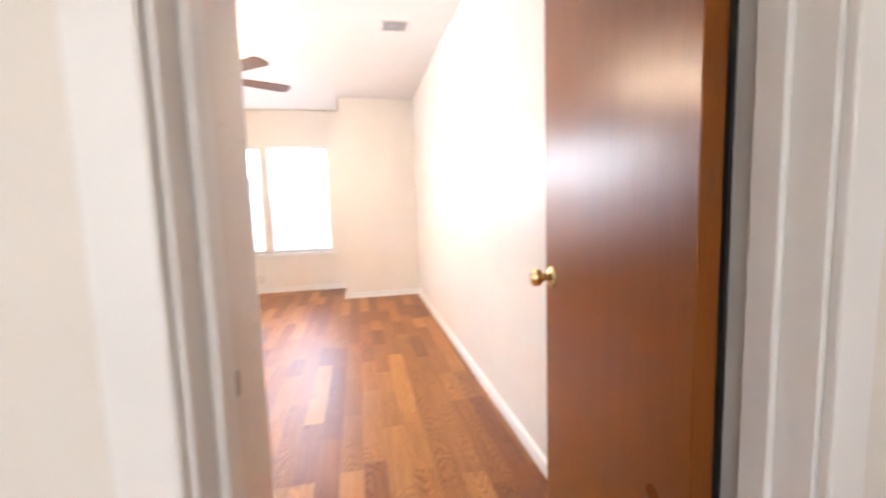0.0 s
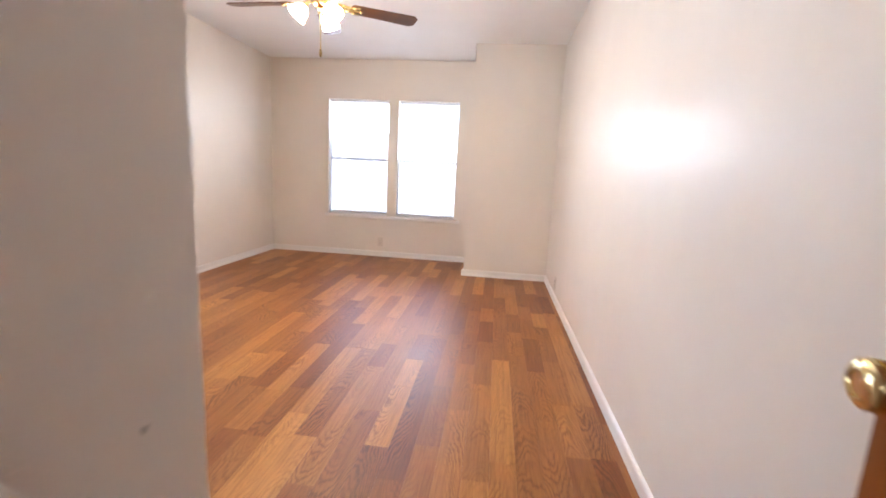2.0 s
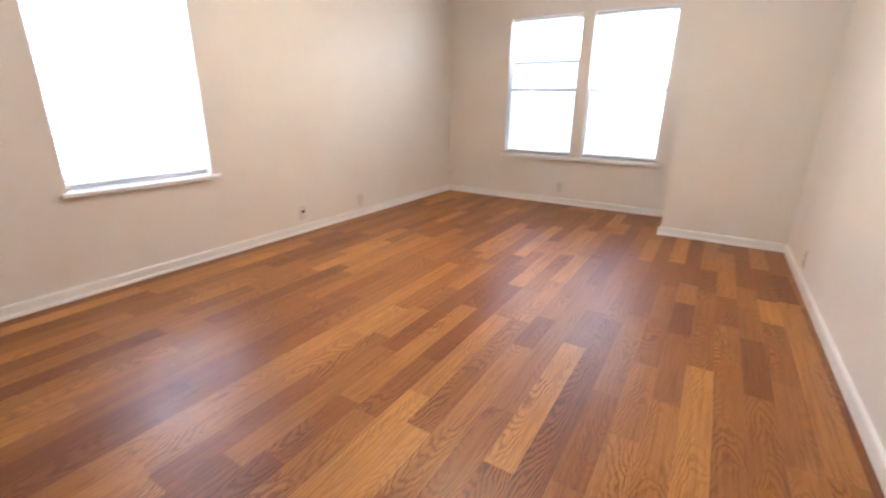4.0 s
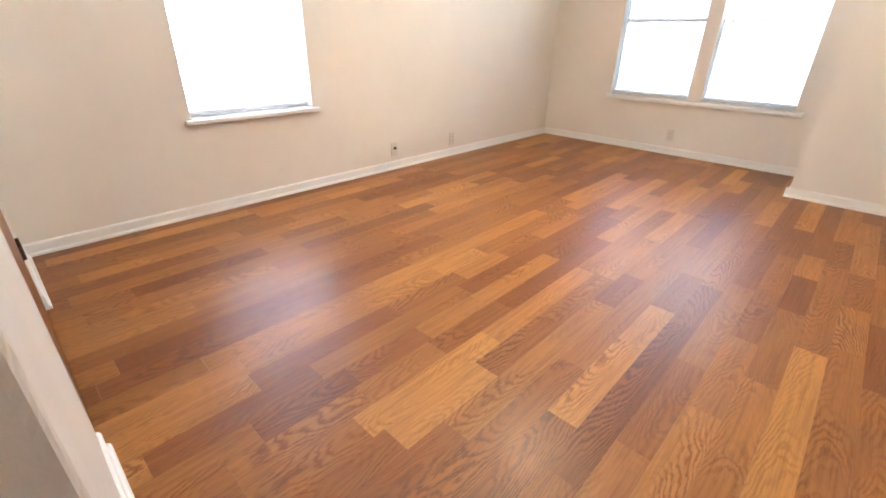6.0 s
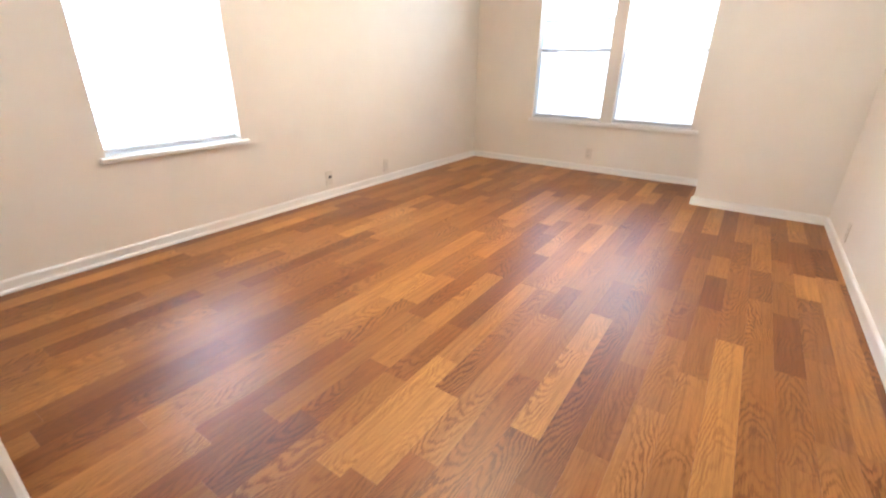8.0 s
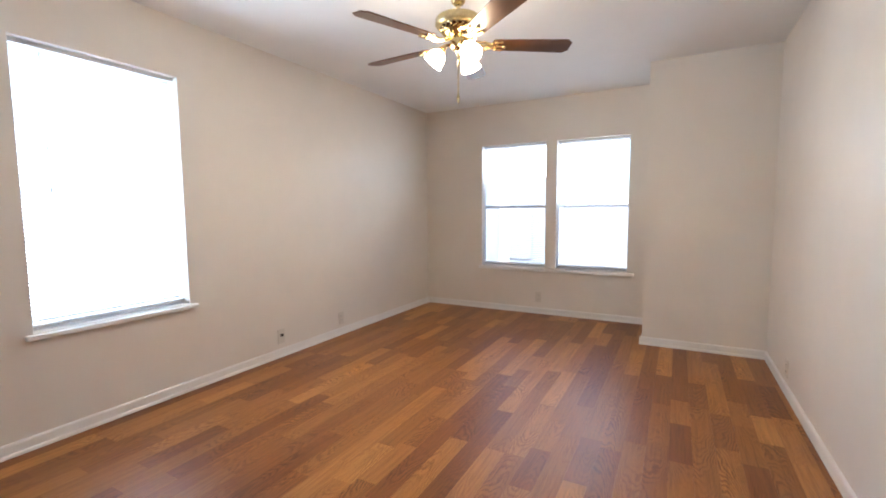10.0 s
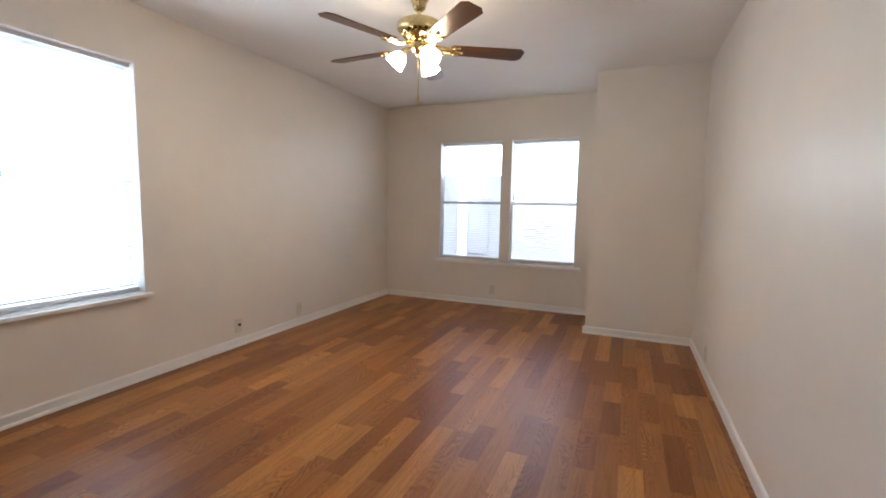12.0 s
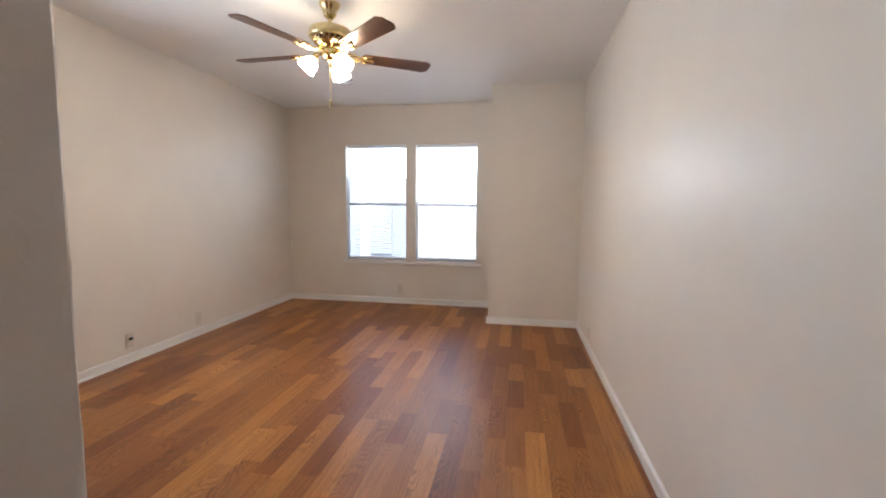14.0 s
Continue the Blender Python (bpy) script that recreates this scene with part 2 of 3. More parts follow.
WALL = painted("cream_wall_paint", (0.815, 0.757, 0.677), 0.36, 170.0, 0.10, 0.05, 0.05, 0.13)
ENTRY = scuffed("scuffed_entry_wall_paint", (0.83, 0.775, 0.70), 0.36)
CEILING = painted("ceiling_paint", (0.925, 0.915, 0.89), 0.75, 90.0, 0.22, 0.05, 0.04)
TRIM = painted("white_trim_paint", (0.87, 0.845, 0.805), 0.36, 60.0, 0.05, 0.06, 0.05)
VINYL = plastic("white_vinyl", (0.87, 0.88, 0.89), 0.35)
PLATE = plastic("almond_plate_plastic", (0.72, 0.66, 0.57), 0.32)
IVORY = plastic("white_switch_plastic", (0.80, 0.79, 0.76), 0.3)
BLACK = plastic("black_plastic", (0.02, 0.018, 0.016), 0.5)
STRIP = laminate("oak_laminate_strip", False)
STRIPS_FAR = laminate("oak_laminate_joined", True)
DOOR_WOOD = veneer("reddish_brown_door_veneer", (0.245, 0.071, 0.0100), (0.205, 0.057, 0.0078), 0.28, "Z", 0.0)
DOOR_WOOD.node_tree.nodes["Principled BSDF"].inputs["Specular IOR Level"].default_value = 0.26
BLADE_WOOD = veneer("walnut_blade_veneer", (0.150, 0.055, 0.016), (0.085, 0.030, 0.009), 0.30, "X", 0.35)
BRASS = metal("polished_brass", (0.77, 0.62, 0.32), 0.10)
SATIN_BRASS = metal("satin_brass", (0.58, 0.49, 0.28), 0.26)
BRONZE = metal("dark_bronze", (0.10, 0.045, 0.022), 0.42)
STEEL = metal("dull_steel", (0.42, 0.41, 0.39), 0.38)
GRILLE = painted("grey_vent_paint", (0.50, 0.47, 0.43), 0.5, 200.0, 0.03, 0.0, 0.1)
SUBFLOOR = painted("subfloor_board", (0.20, 0.10, 0.05), 0.7)

GLASS, gt, gb = material("window_glass")
gb.inputs["Base Color"].default_value = (0.97, 0.99, 0.98, 1)
gb.inputs["Roughness"].default_value = 0.0
gb.inputs["Transmission Weight"].default_value = 1.0
gb.inputs["IOR"].default_value = 1.45

SLAT, st, sb = material("translucent_blind_slat")
sb.inputs["Base Color"].default_value = (0.86, 0.87, 0.88, 1)
sb.inputs["Roughness"].default_value = 0.45
tr = st.nodes.new("ShaderNodeBsdfTranslucent")
tr.inputs["Color"].default_value = (0.93, 0.95, 0.98, 1)
ms = st.nodes.new("ShaderNodeMixShader")
ms.inputs["Fac"].default_value = 0.80
st.links.new(sb.outputs["BSDF"], ms.inputs[1])
st.links.new(tr.outputs["BSDF"], ms.inputs[2])
st.links.new(ms.outputs["Shader"], st.nodes["Material Output"].inputs["Surface"])

SHADE, ht, hb = material("lit_frosted_glass_shade")
hb.inputs["Base Color"].default_value = (0.95, 0.92, 0.86, 1)
hb.inputs["Roughness"].default_value = 0.35
hb.inputs["Emission Color"].default_value = (1.0, 0.80, 0.55, 1)
hb.inputs["Emission Strength"].default_value = 12.0

BULB, bt, bb = material("lit_bulb")
bb.inputs["Base Color"].default_value = (0.95, 0.92, 0.86, 1)
bb.inputs["Emission Color"].default_value = (1.0, 0.80, 0.55, 1)
bb.inputs["Emission Strength"].default_value = 130.0

SIDING = painted("grey_siding_paint", (0.41, 0.46, 0.53), 0.6, 30.0, 0.1, 0.1, 0.1)
HOUSE_TRIM = painted("pale_house_trim", (0.78, 0.80, 0.83), 0.6, 30.0, 0.1, 0.1, 0.1)
ROOFING = painted("grey_shingle", (0.62, 0.62, 0.63), 0.9, 25.0, 0.5, 0.1, 0.2)
FENCE = painted("weathered_fence_board", (0.52, 0.56, 0.61), 0.8, 20.0, 0.3, 0.2, 0.12)
GROUND = painted("dry_grass_ground", (0.16, 0.16, 0.13), 0.95, 14.0, 0.6, 0.3, 0.5)


# ---------------------------------------------------------------- mesh helpers
def add_box(bm, x0, x1, y0, y1, z0, z1, bevel=0.0, segments=2):
    m = Matrix.LocRotScale(((x0 + x1) / 2, (y0 + y1) / 2, (z0 + z1) / 2), None, (x1 - x0, y1 - y0, z1 - z0))
    made = bmesh.ops.create_cube(bm, size=1.0, matrix=m)
    if bevel:
        edges = {e for v in made["verts"] for e in v.link_edges}
        bmesh.ops.bevel(bm, geom=list(edges), offset=bevel, segments=segments, affect="EDGES", profile=0.5)
    return bm


def box(x0, x1, y0, y1, z0, z1, bevel=0.0, segments=2):
    return add_box(bmesh.new(), x0, x1, y0, y1, z0, z1, bevel, segments)


def lathe(bm, profile, m=None, steps=28):
    """Turns (radius, height) pairs round z."""
    m = m or Matrix()
    rings = []
    for r, z in profile:
        rings.append([bm.verts.new(m @ Vector((r * math.cos(a), r * math.sin(a), z)))
                      for a in (2 * math.pi * i / steps for i in range(steps))])
    for a, b in zip(rings, rings[1:]):
        for i in range(steps):
            bm.faces.new((a[i], a[(i + 1) % steps], b[(i + 1) % steps], b[i]))
    for ring, flip in ((rings[0], True), (rings[-1], False)):
        if max((v.co - ring[0].co).length for v in ring) > 1e-4:
            bm.faces.new(ring[::-1] if flip else ring)
    return bm


def tube(bm, points, radius, steps=10):
    """A round bar along points."""
    rings = []
    for i, p in enumerate(points):
        p = Vector(p)
        d = (Vector(points[min(i + 1, len(points) - 1)]) - Vector(points[max(i - 1, 0)])).normalized()
        q = d.to_track_quat("Z", "Y").to_matrix().to_4x4()
        rings.append([bm.verts.new(p + q @ Vector((radius * math.cos(a), radius * math.sin(a), 0)))
                      for a in (2 * math.pi * k / steps for k in range(steps))])
    for a, b in zip(rings, rings[1:]):
        for k in range(steps):
            bm.faces.new((a[k], a[(k + 1) % steps], b[(k + 1) % steps], b[k]))
    bm.faces.new(rings[0][::-1])
    bm.faces.new(rings[-1])
    return bm


def mesh_of(name, bm, mat, smooth=False):
    bmesh.ops.recalc_face_normals(bm, faces=bm.faces[:])
    me = bpy.data.meshes.new(name)
    bm.to_mesh(me)
    bm.free()
    me.materials.append(mat)
    if smooth:
        for p in me.polygons:
            p.use_smooth = True
        me.set_sharp_from_angle(angle=radians(35))
    return me


def part(name, bm, mat, parent, label="", smooth=False):
    ob = new(name, mesh_of(name, bm, mat, smooth))
    ob.parent = parent
    return tagged(ob, label)


def thing(name, label, category, place=None, group="", kind=""):
    ob = new(name)
    ob.empty_display_size = 0.1
    if place is not None:
        ob.matrix_world = place
    return tagged(ob, label, category, group, kind)


def structure(name, bm, mat, label, category="wall", smooth=False):
    return tagged(new(name, mesh_of(name, bm, mat, smooth)), label, category, kind="structure")


def wall_boxes(bm, along, a0, a1, t0, t1, z0, z1, holes):
    """A wall from a0 to a1 along x or y, t0 to t1 thick, with holes (a0, a1, z0, z1) through it."""
    def put(p, q, lo, hi):
        if q - p > 1e-5 and hi - lo > 1e-5:
            if along == "x":
                add_box(bm, p, q, t0, t1, lo, hi)
            else:
                add_box(bm, t0, t1, p, q, lo, hi)
    at = a0
    for h0, h1, lo, hi in sorted(holes):
        put(at, h0, z0, z1)
        put(h0, h1, z0, lo)
        put(h0, h1, hi, z1)
        at = h1
    put(at, a1, z0, z1)
    return bm


# ---------------------------------------------------------------- walls, ceiling, floor
T = 0.13
structure("wall_north", wall_boxes(bmesh.new(), "x", XW - T, XE + T, YN, YN + T, -0.05, H, W2), WALL,
          "cream painted wall with a pair of windows")
structure("wall_west", wall_boxes(bmesh.new(), "y", 0.2, YN, XW - T, XW, -0.05, H, [W1]), WALL,
          "cream painted wall with one tall window")
structure("wall_east", box(XE, XE + T, 0.2, YN, -0.05, H), WALL, "plain cream semi-gloss painted wall")
structure("wall_boxed_corner", box(XJ, XE, YJ, YN, -0.02, H), WALL, "cream painted boxed-out corner of the room")
structure("wall_south", wall_boxes(bmesh.new(), "x", XW, XS - 0.11, YS - 0.11, YS, -0.02, H, [(CX0, CX1, -0.02, DOOR_H)]), WALL,
          "cream painted wall with a closet doorway")


def entry_wall():
    """The short wall beside the door; its plastered outer corner is worn and uneven."""
    bm, rings, r = bmesh.new(), [], random.Random(4)
    levels = 170
    for i in range(levels + 1):
        z = -0.02 + (H + 0.02) * i / levels
        a, b, c = (r.uniform(0, 0.0022) + 0.0012 * math.sin(z * k) for k in (23.0, 31.0, 17.0))
        outline = ((XS - 0.11, YD1), (XS, YD1), (XS, YS - 0.014), (XS - a * 0.4, YS - 0.006), (XS - 0.002 - b * 0.5, YS - 0.002 - b * 0.5),
                   (XS - 0.006, YS - c * 0.4), (XS - 0.014, YS), (XS - 0.11, YS))
        rings.append([bm.verts.new((x, y, z)) for x, y in outline])
    for lo, hi in zip(rings, rings[1:]):
        for k in range(len(lo)):
            j = (k + 1) % len(lo)
            bm.faces.new((lo[k], lo[j], hi[j], hi[k]))
    bm.faces.new(rings[0][::-1])
    bm.faces.new(rings[-1])
    return bm


structure("wall_entry", entry_wall(), ENTRY, "scuffed cream wall with a worn corner beside the entry door")
structure("wall_doorway", wall_boxes(bmesh.new(), "x", XW, XE, YD0, YD1, -0.02, H, [(XD0 - 0.018, XD1 + 0.018, -0.02, DOOR_H + 0.018)]), WALL,
          "cream painted wall with the entry doorway")
structure("wall_hall_west", box(-2.0, -1.9, 0.33, YD0, -0.02, H), WALL, "plain cream hall wall")
structure("wall_hall_south", wall_boxes(bmesh.new(), "x", XW - T, XE + T, 0.2 - T, 0.2, -0.05, H, [ADDED_HALL_WINDOW]), WALL, "unseen cream hall wall with a window opening added for light")
structure("ceiling", box(XW - T, XE + T, 0.2 - T, YN + T, H, H + 0.1), CEILING, "off-white lightly textured painted ceiling", "ceiling")
FLOOR = structure("floor", box(XW, XE, 0.2, YN, -0.06, -0.009), SUBFLOOR, "orange-brown oak laminate strip floor", "floor")


# ---------------------------------------------------------------- baseboards
def baseboard(name, x0, y0, x1, y1, side, label="white painted baseboard with shoe moulding", shoe=True):
    """A board and its shoe along a wall; side: the direction into the room."""
    d = Vector((x1 - x0, y1 - y0, 0))
    n = Vector((*side, 0))
    # thickness out of the wall and height, walked round the profile
    profile = ((0.0, 0.0), (0.022, 0.0), (0.021, 0.010), (0.017, 0.016), (0.011, 0.018), (0.011, 0.058), (0.008, 0.066), (0.003, 0.069), (0.0, 0.069))
    if not shoe:
        profile = ((0.0, 0.0), (0.013, 0.0), (0.013, 0.054), (0.010, 0.062), (0.004, 0.067), (0.0, 0.068))
    bm = bmesh.new()
    ends = []
    for p in (Vector((x0, y0, 0)), Vector((x1, y1, 0))):
        ends.append([bm.verts.new(p + n * o + Vector((0, 0, h))) for o, h in profile])
    for i in range(len(profile)):
        j = (i + 1) % len(profile)
        bm.faces.new((ends[0][i], ends[0][j], ends[1][j], ends[1][i]))
    bm.faces.new(ends[0])
    bm.faces.new(ends[1][::-1])
    return structure(name, bm, TRIM, label, "baseboard")


baseboard("baseboard_west", XW, YS, XW, YN, (1, 0))
baseboard("baseboard_north", XW + 0.022, YN, XJ, YN, (0, -1))
baseboard("baseboard_boxed_side", XJ, YJ, XJ, YN - 0.022, (-1, 0))
baseboard("baseboard_boxed_front", XJ - 0.022, YJ, XE - 0.013, YJ, (0, -1))
baseboard("baseboard_east", XE, YD1, XE, YJ, (-1, 0), "plain white painted baseboard", False)
baseboard("baseboard_closet_west", XW + 0.022, YS, CX0 - 0.002, YS, (0, 1))
baseboard("baseboard_closet_east", CX1 + 0.03, YS, XS, YS, (0, 1))
baseboard("baseboard_entry", XS, YD1 + 0.02, XS, YS + 0.022, (1, 0))


# ---------------------------------------------------------------- doorway trim and doors
def door_frame(name, label, x0, x1, y0, y1, height, stop, casing, sides):
    """Jambs, head, stops and flat casings round an opening in a wall along x."""
    root = thing(name, label, "door frame", kind="structure")
    part("jamb", box(x0 - 0.018, x0, y0, y1, 0, height + 0.018, 0.002), TRIM, root)
    part("jamb", box(x1, x1 + 0.018, y0, y1, 0, height + 0.018, 0.002), TRIM, root)
    part("head", box(x0, x1, y0, y1, height, height + 0.018, 0.002), TRIM, root)
    if stop:
        part("stop", box(x0, x0 + 0.011, stop[0], stop[1], 0, height - 0.011, 0.003), TRIM, root)
        part("stop", box(x1 - 0.011, x1, stop[0], stop[1], 0, height - 0.011, 0.003), TRIM, root)
        part("stop", box(x0, x1, stop[0], stop[1], height - 0.011, height, 0.003), TRIM, root)
    for face, out in sides:
        lo, hi = sorted((face, face + out))
        part("casing", box(x0 - 0.006 - casing, x0 - 0.006, lo, hi, 0, height + 0.006 + casing, 0.004), TRIM, root)
        part("casing", box(x1 + 0.006, x1 + 0.006 + casing, lo, hi, 0, height + 0.006 + casing, 0.004), TRIM, root)
        part("casing", box(x0 - 0.006, x1 + 0.006, lo, hi, height + 0.006, height + 0.006 + casing, 0.004), TRIM, root)
    return root


FRAME = door_frame("door_frame_1", "white painted frame of the entry doorway", XD0, XD1, YD0, YD1, DOOR_H,
                   (YD1 - 0.085, YD1 - 0.040), 0.055, ((YD0, -0.016), (YD1, 0.016)))
# Black strip that puts the hinge gap's deep shade into colour.
part("gap_shade_strip", box(XD1 - 0.004, XD1 + 0.005, YD1, YD1 + 0.05, 0, DOOR_H, 0.001), BLACK, FRAME, "black strip standing in for the shade in the hinge gap")
STRIKE = part("strike_plate", box(XD0 - 0.0005, XD0 + 0.0015, YD1 - 0.020, YD1 - 0.004, 0.915, 0.975, 0.0006), TRIM, FRAME, "strike plate painted over in white")
part("strike_lip", box(XD0 - 0.001, XD0 + 0.004, YD1 - 0.004, YD1 + 0.006, 0.935, 0.965, 0.0015), STEEL, STRIKE, "worn steel lip")


def knob(parent, at, out, mat):
    """A rose, neck and turned knob; out: the way it stands from the door, in the door's own axes."""
    m = Matrix.Translation(at) @ Vector(out).to_track_quat("Z", "Y").to_matrix().to_4x4()
    k = part("knob", lathe(bmesh.new(), ((0.0, 0.024), (0.011, 0.024), (0.012, 0.029), (0.020, 0.034), (0.0255, 0.041), (0.0265, 0.047),
                                         (0.0265, 0.049), (0.0240, 0.0495), (0.0240, 0.0515), (0.026, 0.052), (0.025, 0.057), (0.020, 0.0610), (0.014, 0.0625),
                                         (0.013, 0.0600), (0.0, 0.0600)), m), mat, parent, "polished brass door knob", True)
    r = bmesh.new()
    lathe(r, ((0.0, 0.0), (0.033, 0.0), (0.033, 0.003), (0.031, 0.006), (0.022, 0.011), (0.014, 0.014), (0.0115, 0.016), (0.0115, 0.032), (0.0, 0.032)), m)
    rose = part("rose", r, mat, parent, "brass rose plate", True)
    return k, rose


def flush_door(name, label, width, height, mat, place):
    """A flush slab from its hinge edge along local -x, thickness towards +y."""
    root = thing(name, label, "door", place, kind="structure")
    part("slab", box(-width, 0, 0, 0.035, 0.012, height, 0.0015), mat, root)
    return root


DX, DY = -0.155 + 0.245, 2.754 - 2.05
ANGLE = math.degrees(math.atan2(DY, DX))
DOOR_W = math.hypot(DX, DY)
DOOR = flush_door("door_1", "open reddish-brown flush wooden entry door", DOOR_W, DOOR_H - 0.004, DOOR_WOOD, pose(-0.245, 2.05, 0, 0, 0, ANGLE + 180))
knob(DOOR, (-DOOR_W + 0.062, 0, 0.932), (0, -1, 0), BRASS)
knob(DOOR, (-DOOR_W + 0.062, 0.035, 0.932), (0, 1, 0), BRASS)
part("latch_plate", box(-DOOR_W - 0.001, -DOOR_W + 0.001, 0.005, 0.030, 0.89, 0.948, 0.0003), BRASS, DOOR, "brass latch plate")
for z in (0.22, 1.80):
    part("hinge", box(-0.0008, 0.0012, 0.004, 0.034, z - 0.044, z + 0.044, 0.0004), BRASS, DOOR, "brass hinge leaf")

CLOSET_FRAME = door_frame("door_frame_2", "white painted closet door frame without casing", CX0 + 0.018, CX1 - 0.018, YS - 0.11, YS - 0.001, DOOR_H - 0.018, None, 0.0, ())
CLOSET = flush_door("door_2", "closed reddish-brown flush wooden closet door", CX1 - CX0 - 0.042, DOOR_H - 0.024, DOOR_WOOD, pose(CX0 + 0.021, YS - 0.001, 0, 0, 0, 180))
for z in (0.29, 1.02, 1.76):
    h = bmesh.new()
    lathe(h, ((0.0, -0.045), (0.0065, -0.045), (0.0065, 0.045), (0.0, 0.045)), Matrix.Translation((0.001, -0.006, z)), 14)
    add_box(h, -0.03, 0.0, -0.002, 0.0005, z - 0.044, z + 0.044)
    part("hinge", h, BRONZE, CLOSET, "dark bronze butt hinge")
knob(CLOSET, (-(CX1 - CX0 - 0.042) + 0.06, 0, 0.93), (0, -1, 0), BRASS)


# ---------------------------------------------------------------- windows
def window(name, label, m, width, height):
    """A double-hung window in its opening. Local x across, y outwards from the room face, z up from the opening's foot."""
    root = thing(name, label, "window", m, kind="structure")
    d0, d1 = 0.070, 0.118
    liner = bmesh.new()
    add_box(liner, 0, 0.004, 0.001, d0, 0, height)
    add_box(liner, width - 0.004, width, 0.001, d0, 0, height)
    add_box(liner, 0.004, width - 0.004, 0.001, d0, 0, 0.004)
    add_box(liner, 0.004, width - 0.004, 0.001, d0, height - 0.004, height)
    part("reveal_liner", liner, TRIM, root, "white painted reveal boards")
    f = bmesh.new()
    add_box(f, 0, 0.005, d0, d1, 0, height)
    add_box(f, width - 0.005, width, d0, d1, 0, height)
    add_box(f, 0.005, width - 0.005, d0, d1, 0, 0.014)
    add_box(f, 0.005, width - 0.005, d0, d1, height - 0.014, height)
    part("window_frame", f, VINYL, root)
    half = height / 2 - 0.012
    for sash, (z0, z1, y0) in (("upper_sash", (half - 0.014, height - 0.014, d0 + 0.026)), ("lower_sash", (0.014, half + 0.014, d0 + 0.004))):
        s = bmesh.new()
        y1 = y0 + 0.020
        add_box(s, 0.005, 0.013, y0, y1, z0, z1)
        add_box(s, width - 0.013, width - 0.005, y0, y1, z0, z1)
        add_box(s, 0.013, width - 0.013, y0, y1, z0, z0 + 0.026)
        add_box(s, 0.013, width - 0.013, y0, y1, z1 - 0.026, z1)
        so = part(sash, s, VINYL, root)
        pane = part("pane", box(0.011, width - 0.011, y0 + 0.008, y0 + 0.012, z0 + 0.025, z1 - 0.025), GLASS, so)
        pane.visible_shadow = False
    return root


def sill_board(name, label, m, x0, x1, drop):
    """A board under an opening, standing a little into the room."""
    bm = box(x0, x1, -0.036, 0.0, -drop, 0.0, 0.005)
    ob = structure(name, bm, TRIM, label, "window sill")
    ob.matrix_world = m
    return ob


def blind(label, m, width, height, wand_at, tilt):
    """An aluminium mini-blind: headrail, slats, bottom rail, ladder cords and tilt wand. Same axes as the window."""
    root = thing("window_blind", label, "blind", m, "window blinds")
    x0, x1, yc = 0.007, width - 0.007, 0.054
    part("headrail", box(x0, x1, yc - 0.014, yc + 0.014, height - 0.030, height - 0.002, 0.002), RAIL, root)
    part("bottom_rail", box(x0 + 0.003, x1 - 0.003, yc - 0.012, yc + 0.012, 0.018, 0.038, 0.004), RAIL, root)
    s = bmesh.new()
    prof = [(-0.0125 + 0.025 * i / 4, 0.0022 * (1 - ((i - 2) / 2) ** 2)) for i in range(5)]
    rows = [[s.verts.new((x, a, b)) for a, b in prof] for x in (-(x1 - x0) / 2 + 0.004, (x1 - x0) / 2 - 0.004)]
    for i in range(4):
        s.faces.new((rows[0][i], rows[1][i], rows[1][i + 1], rows[0][i + 1]))
    slat_mesh = mesh_of("slat", s, SLAT, True)
    n = int((height - 0.075) / 0.0212)
    for i in range(n):
        o = new("slat", slat_mesh)
        o.parent = root
        o.matrix_local = pose((x0 + x1) / 2, yc, 0.046 + i * 0.0212, tilt + random.uniform(-1.5, 1.5), 0, 0)
    for x in (x0 + 0.12, x1 - 0.12):
        part("ladder_cord", box(x - 0.0008, x + 0.0008, yc - 0.0140, yc - 0.0128, 0.03, height - 0.03), IVORY, root)
    w = tube(bmesh.new(), ((wand_at, yc - 0.018, height - 0.05), (wand_at, yc - 0.019, height - 0.40), (wand_at + 0.003, yc - 0.020, height - 0.76)), 0.0032, 8)
    part("wand", w, PLASTIC_CLEAR, root, "clear plastic tilt wand")
    return root


# Grey puts the backlit rails' shade into the colour of white rails.
RAIL = plastic("shade_grey_blind_rail", (0.66, 0.66, 0.67), 0.4)
PLASTIC_CLEAR = plastic("clear_grey_wand", (0.45, 0.47, 0.50), 0.2)
WEST = Matrix.Translation((XW, W1[0], W1[2])) @ pose(0, 0, 0, 0, 0, 90)
window("window_1", "white double-hung window behind closed bright blinds", WEST, W1[1] - W1[0], W1[3] - W1[2])
sill_board("window_sill_1", "white painted wooden window sill", WEST, -0.034, W1[1] - W1[0] + 0.040, 0.026)
blind("white aluminium mini-blind lowered over the west window", WEST, W1[1] - W1[0], W1[3] - W1[2], 0.135, -38.0)
for i, (x0, x1, z0, z1) in enumerate(W2):
    m = Matrix.Translation((x0, YN, z0))
    window("window_%d" % (i + 2), "white double-hung window with a mini-blind", m, x1 - x0, z1 - z0)
    blind("white aluminium mini-blind lowered over the north window", m, x1 - x0, z1 - z0, 0.085, 8.0)
# Unseen window, added only to let light into the hall.
window("window_4", "unseen white double-hung window added to light the hall", pose(ADDED_HALL_WINDOW[1], 0.2, ADDED_HALL_WINDOW[2], 0, 0, 180), ADDED_HALL_WINDOW[1] - ADDED_HALL_WINDOW[0], ADDED_HALL_WINDOW[3] - ADDED_HALL_WINDOW[2])
